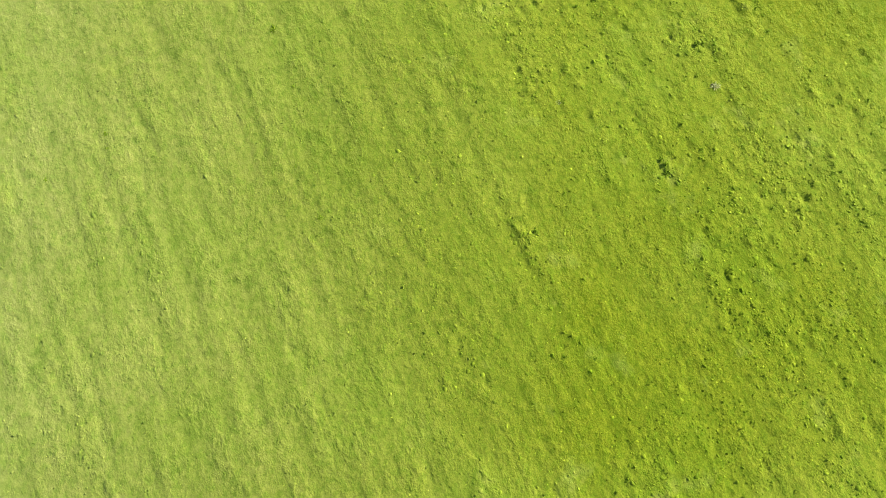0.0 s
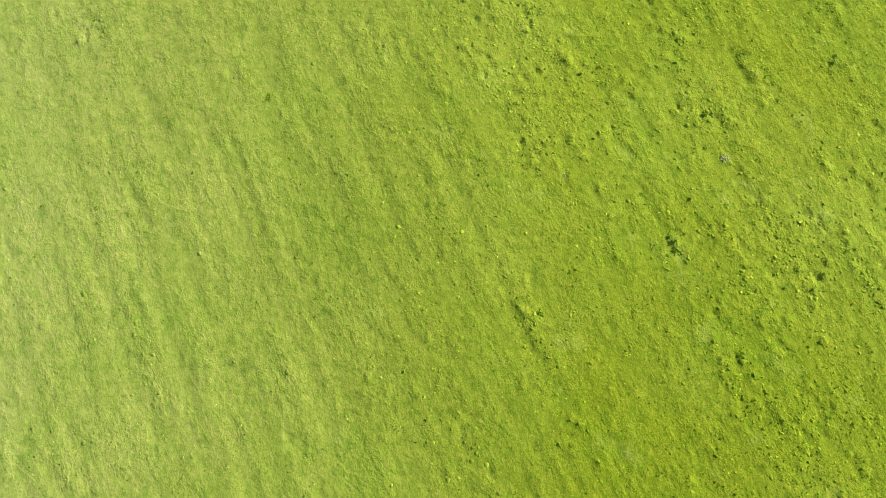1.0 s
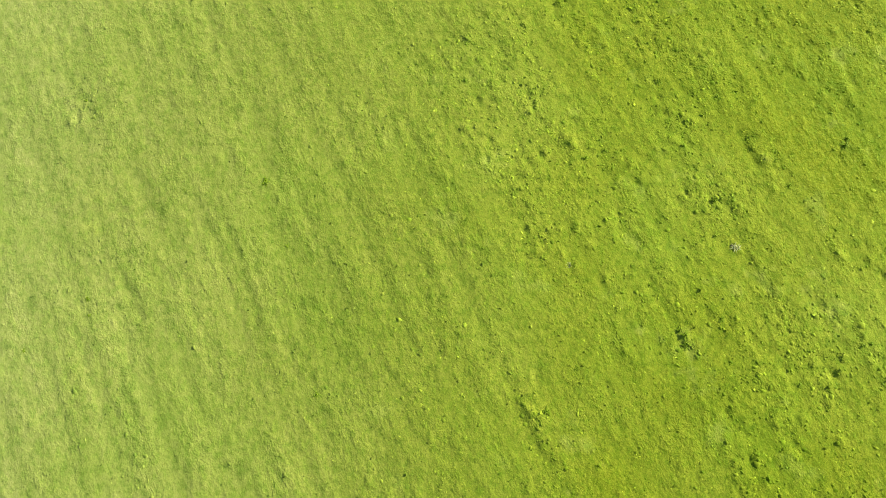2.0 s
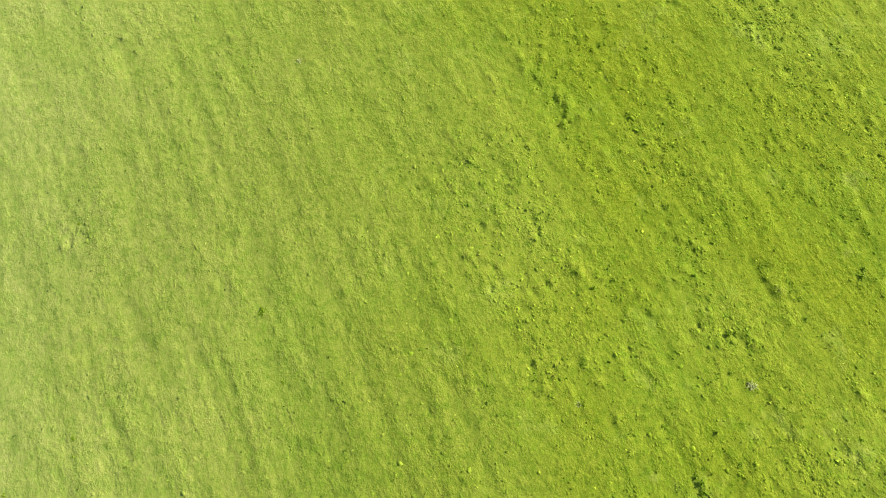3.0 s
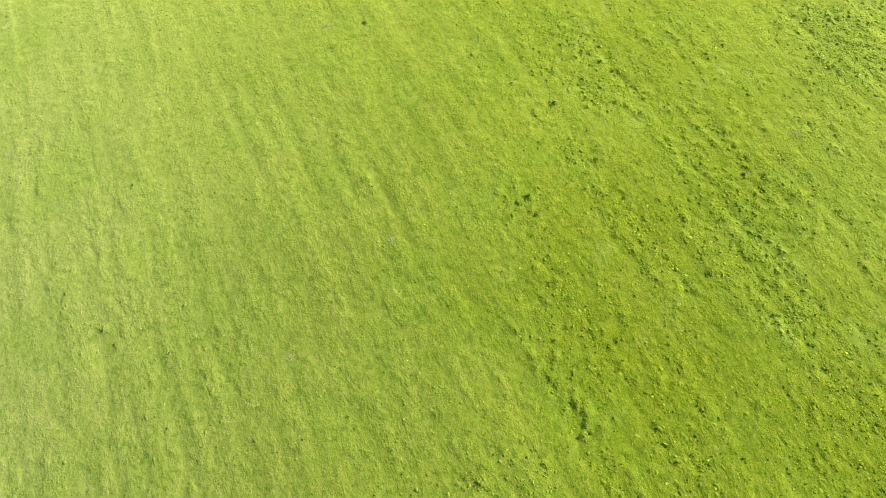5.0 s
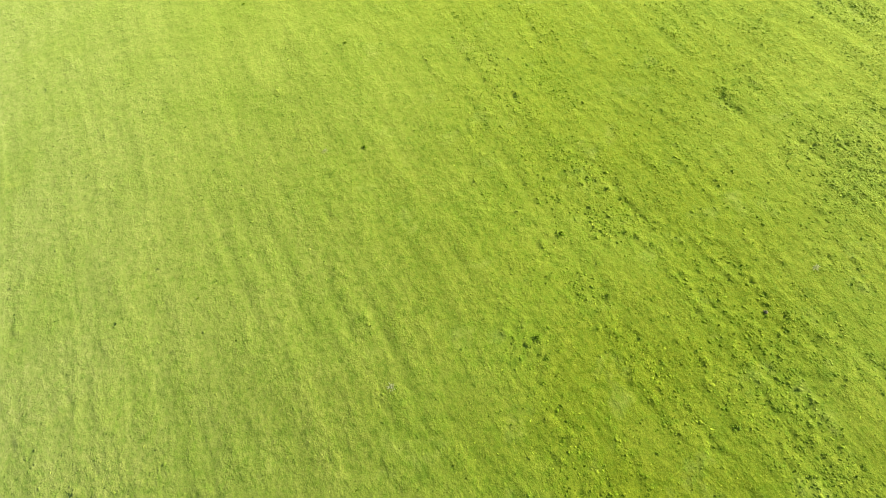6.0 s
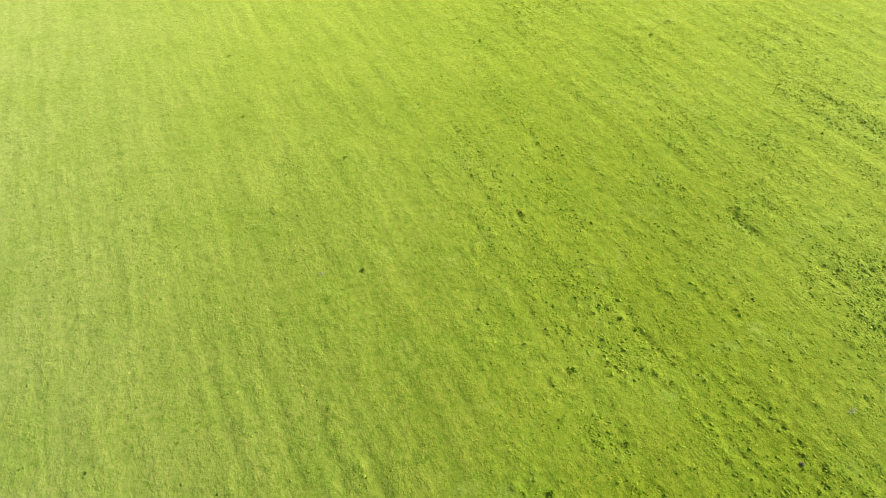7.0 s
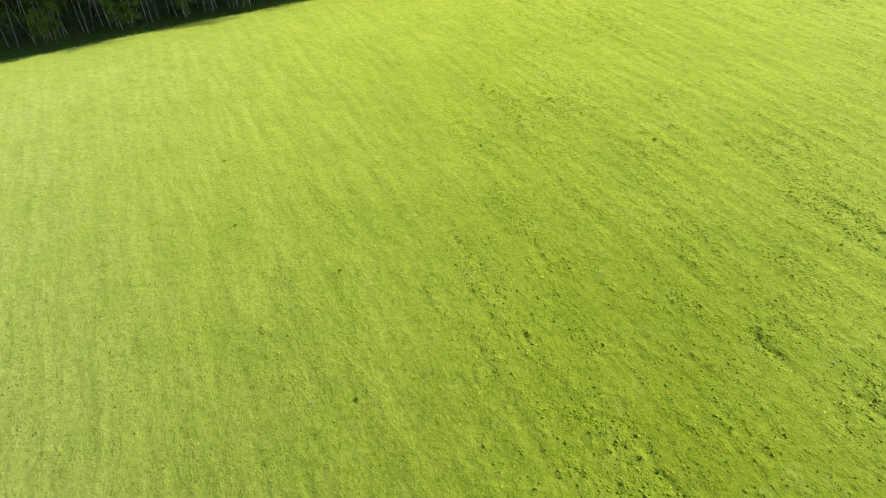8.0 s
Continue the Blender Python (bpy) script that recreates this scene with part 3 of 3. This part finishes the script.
# ---- the birch wood ----
def birch_meshes(seed, tall, limbs, leaves, leaf_size, low, stout=0.0018, leaf_material=None):
    """Trunk, limbs and crown of one birch; low: where its crown begins."""
    rng = random.Random(seed)
    sway = [Vector((rng.uniform(-1, 1), rng.uniform(-1, 1), 0)) * 0.55 for _ in range(2)]

    bend = rng.uniform(0, 6), rng.uniform(0, 6)

    def axis(t):
        crook = Vector((math.sin(t * 17 + bend[0]), math.sin(t * 14 + bend[1]), 0)) * 0.06 * min(1, t * 6)
        return Vector((0, 0, tall * t)) + sway[0] * math.sin(t * 2.6) + sway[1] * (t * t * 1.6) + crook

    verts, faces = [], []
    steps = [0, 0.015, 0.05, 0.10, 0.15, 0.20, 0.25, 0.30, 0.35, 0.40, 0.48, 0.58, 0.70, 0.82, 0.92, 1.0]
    foot = stout * tall
    tube(verts, faces, [axis(t) + Vector((0, 0, -0.15 if t == 0 else 0)) for t in steps],
         [foot * (1 - t) ** 0.75 * (1.35 if t < 0.01 else 1) + 0.012 for t in steps], 8)
    trunk = mesh_of("trunk", verts, faces, BARK, True)
    arms, ends = [], []
    for k in range(limbs):
        t = low + (0.93 - low) * (k + rng.random() * 0.6) / limbs
        a = k * 2.4 + rng.uniform(-0.5, 0.5)
        reach = tall * (0.05 + 0.17 * math.sin(math.pi * min(1, (1.02 - t) / (1.05 - low))) ** 0.8) * rng.uniform(0.75, 1.2)
        way = Vector((math.cos(a), math.sin(a), 0))
        p0 = axis(t)
        line = [p0, p0 + way * reach * 0.35 + Vector((0, 0, reach * 0.38)), p0 + way * reach * 0.75 + Vector((0, 0, reach * 0.55)),
                p0 + way * reach + Vector((0, 0, reach * 0.40))]
        v, f = [], []
        tube(v, f, line, [0.055 * (1.2 - t), 0.04 * (1.2 - t), 0.025 * (1.2 - t), 0.006], 5)
        arms.append(mesh_of("limb", v, f, TWIG, True))
        ends += [line[1].lerp(line[2], 0.5), line[2], line[3], line[3] + Vector((0, 0, -reach * 0.3))]
    ends += [axis(0.93), axis(1.0), axis(0.86)]
    r = np.random.default_rng(seed)
    centre = np.array([tuple(e) for e in ends])
    pick = r.integers(0, len(centre), leaves)
    spread = 0.045 * tall
    p = centre[pick] + r.normal(0, 1, (leaves, 3)) * (spread * 0.75, spread * 0.75, spread * 0.6)
    p[:, 2] -= np.abs(r.normal(0, 0.5, leaves)) * spread * 1.2
    a, b = r.normal(0, 1, (2, leaves, 3))
    a /= np.linalg.norm(a, axis=1, keepdims=True)
    b -= a * (a * b).sum(1, keepdims=True)
    b /= np.linalg.norm(b, axis=1, keepdims=True)
    s = leaf_size * r.uniform(0.6, 1.3, (leaves, 1))
    crown = soup("crown", np.stack([p - a * s, p + b * s * 0.55, p + a * s, p - b * s * 0.55], 1).reshape(-1, 3), 4, leaf_material or BIRCH_LEAF)
    return trunk, arms, crown


def birch(kit, label):
    trunk, arms, crown = kit
    top = tagged(new("birch_tree"), label, "tree", "birches of the wood")
    part("trunk", trunk, top, "white birch bark with dark bands")
    for me in arms:
        part("limb", me, top, "thin dark limb")
    part("crown", crown, top, "dense green birch leaves")
    return top


EDGE_TRUNKS = [(-1.3, 1.6), (0.5, 0.5), (3.7, 0.1), (6.1, 1.0), (6.9, 0.5), (8.5, 1.3), (9.9, 1.1), (11.3, 4.6), (13.0, 1.6), (13.9, -0.1),
               (16.9, 1.7), (18.2, 1.2), (19.6, -0.1), (20.4, -0.6), (22.0, 0.7), (22.8, 0.5), (25.5, -0.9), (26.6, -0.9), (27.9, 1.8), (31.7, -1.1),
               (33.3, -1.7), (34.5, -0.5), (37.7, -1.4), (39.1, -1.9), (40.4, 0.1), (43.0, -0.7), (43.8, -1.3), (44.6, -1.8), (45.8, -2.2), (47.3, -2.0)]


def build_wood():
    rng = random.Random(9)
    front = [birch(birch_meshes(100 + k, tall, 8, 1900, 0.19, low), "tall slender birch with a white trunk at the wood's edge")
             for k, (tall, low) in enumerate([(20, 0.40), (18.5, 0.36), (21, 0.43), (19, 0.46)])]
    young = [birch(birch_meshes(120 + k, tall, 9, 2200, 0.16, 0.22, 0.0018, YOUNG_LIT_LEAF), "young leafy birch with low branches at the wood's edge") for k, tall in enumerate([9.5, 7.5])]
    deep = [birch(birch_meshes(140 + k, tall, 4, 460, 0.54, 0.30), "tall birch standing deep inside the shady wood") for k, tall in enumerate([18, 20, 17])]
    thin = [birch(birch_meshes(160 + k, tall, 5, 420, 0.15, 0.52, 0.0014), "thin leaning birch pole with few leaves at the wood's edge") for k, tall in enumerate([13, 11])]
    taken, used = [], set()

    def stand(kit, s, d, grow=1.0, tilt=4):
        x, y = wood_place(s, d)
        m = pose(x, y, height_at(x, y), rng.uniform(-tilt, tilt), rng.uniform(-tilt, tilt), rng.uniform(0, 360)) @ Matrix.Scale(grow, 4)
        if kit.name in used:
            ob = copy_thing(kit, Matrix())
        else:
            used.add(kit.name)
            ob = kit
        ob.matrix_basis = m
        taken.append((s, d))

    # trunks of the edge: metres along it and into the wood
    for s, d in EDGE_TRUNKS:
        stand(rng.choice(front), s, d, rng.uniform(0.85, 1.1))
    for s, d in ((6.0, -1.5), (7.6, -1.2), (20.5, -2.0), (22.3, -2.4), (33.6, -3.0), (-4.0, -1.0), (47.0, -3.6)):
        stand(rng.choice(young), s, d, rng.uniform(0.85, 1.15))
    for k in range(12):
        along = -6 + 5.0 * k + rng.uniform(-1, 1)
        stand(rng.choice(thin), along, rng.uniform(0.4, 3.0) - min(3.2, 0.055 * max(0, along)), rng.uniform(0.8, 1.2), 10)
    tries = 0
    while len(taken) < 380 and tries < 12000:
        tries += 1
        s, d = rng.uniform(-40, 116), rng.uniform(2.2, 34)
        gap = 1.7 if d < 9 else 2.6
        d -= min(4.8, 0.068 * max(0, s))
        if any((s - a) ** 2 + (d - b) ** 2 < gap * gap for a, b in taken):
            continue
        stand(rng.choice(front if d < 6 else deep), s, d, rng.uniform(0.85, 1.15))

    # leafy shade-loving shrubs fill the wood's inside
    shrubs = [hazel_shrub(170 + k) for k in range(3)]
    for k in range(155):
        along = -44 + 0.92 * k
        x, y = wood_place(along + rng.uniform(-0.8, 0.8), rng.uniform(2.4, 10) - min(3.2, 0.055 * max(0, along)))
        ob = shrubs[k] if k < 3 else copy_thing(rng.choice(shrubs), Matrix())
        ob.matrix_basis = pose(x, y, height_at(x, y), 0, 0, rng.uniform(0, 360)) @ Matrix.Scale(rng.uniform(0.8, 1.3), 4)


def hazel_shrub(seed):
    """A spreading shrub about four metres high: thin stems under bunches of leaves."""
    r = np.random.default_rng(seed)
    rng = random.Random(seed)
    top = tagged(new("hazel_shrub"), "dark green leafy shrub under the birches", "shrub", "shrubs under the birches")
    ends = []
    for k in range(6):
        a = k * 1.05 + rng.uniform(-0.3, 0.3)
        out, up = rng.uniform(0.6, 1.6), rng.uniform(2.2, 4.0)
        line = [Vector((0, 0, -0.1)), Vector((math.cos(a) * out * 0.3, math.sin(a) * out * 0.3, up * 0.5)), Vector((math.cos(a) * out, math.sin(a) * out, up))]
        verts, faces = [], []
        tube(verts, faces, line, [0.035, 0.025, 0.008], 4)
        part("stem", mesh_of("stem", verts, faces, TWIG, True), top, "thin brown stem")
        ends += [line[2], line[1], line[1].lerp(line[2], 0.5), line[0].lerp(line[1], 0.6)]
    n = 700
    c = np.array([tuple(e) for e in ends])[r.integers(0, len(ends), n)]
    p = c + r.normal(0, 1, (n, 3)) * (0.55, 0.55, 0.45)
    p[:, 2] = np.abs(p[:, 2]) + 0.1
    a, b = r.normal(0, 1, (2, n, 3))
    a /= np.linalg.norm(a, axis=1, keepdims=True)
    b -= a * (a * b).sum(1, keepdims=True)
    b /= np.linalg.norm(b, axis=1, keepdims=True)
    s = r.uniform(0.12, 0.26, (n, 1))
    part("leaves", soup("leaves", np.stack([p - a * s, p + b * s * 0.6, p + a * s, p - b * s * 0.6], 1).reshape(-1, 3), 4, HAZEL), top)
    return top


build_wood()


def build_margin(count, seed):
    """Tall dark herbs, added to deepen the wood's shadow on the grass between the birches and the sward."""
    rng = np.random.default_rng(seed)
    along = rng.uniform(-26, 105, count)
    deep = rng.uniform(-6.8, 3.0, count) - 0.9 * (vnoise(along / 3.0, along * 0, 17) - 0.5)
    x = EDGE.x + EU.x * along + EN.x * deep
    y = EDGE.y + EU.y * along + EN.y * deep
    z = relief(x, y)
    tall = rng.uniform(0.18, 0.5, count) * np.clip((deep + 7.5) / 2.5, 0.35, 1)
    turn, lean = rng.uniform(0, 2 * np.pi, count), rng.uniform(0.1, 1.1, count)
    wx, wy = -np.sin(turn) * tall * 0.25, np.cos(turn) * tall * 0.25
    tip = np.stack([x + np.cos(turn) * tall * np.sin(lean), y + np.sin(turn) * tall * np.sin(lean), z + tall * np.cos(lean)], -1)
    a, b = np.stack([x - wx, y - wy, z - 0.03], -1), np.stack([x + wx, y + wy, z - 0.03], -1)
    me = soup("margin_herbs", np.stack([a, b, tip], 1).reshape(-1, 3), 3, SHADE_HERB)
    tagged(new("margin_herbs", me), "dark green herbs added to deepen the shade along the wood", "undergrowth", kind="stuff")


build_margin(70000, 31)
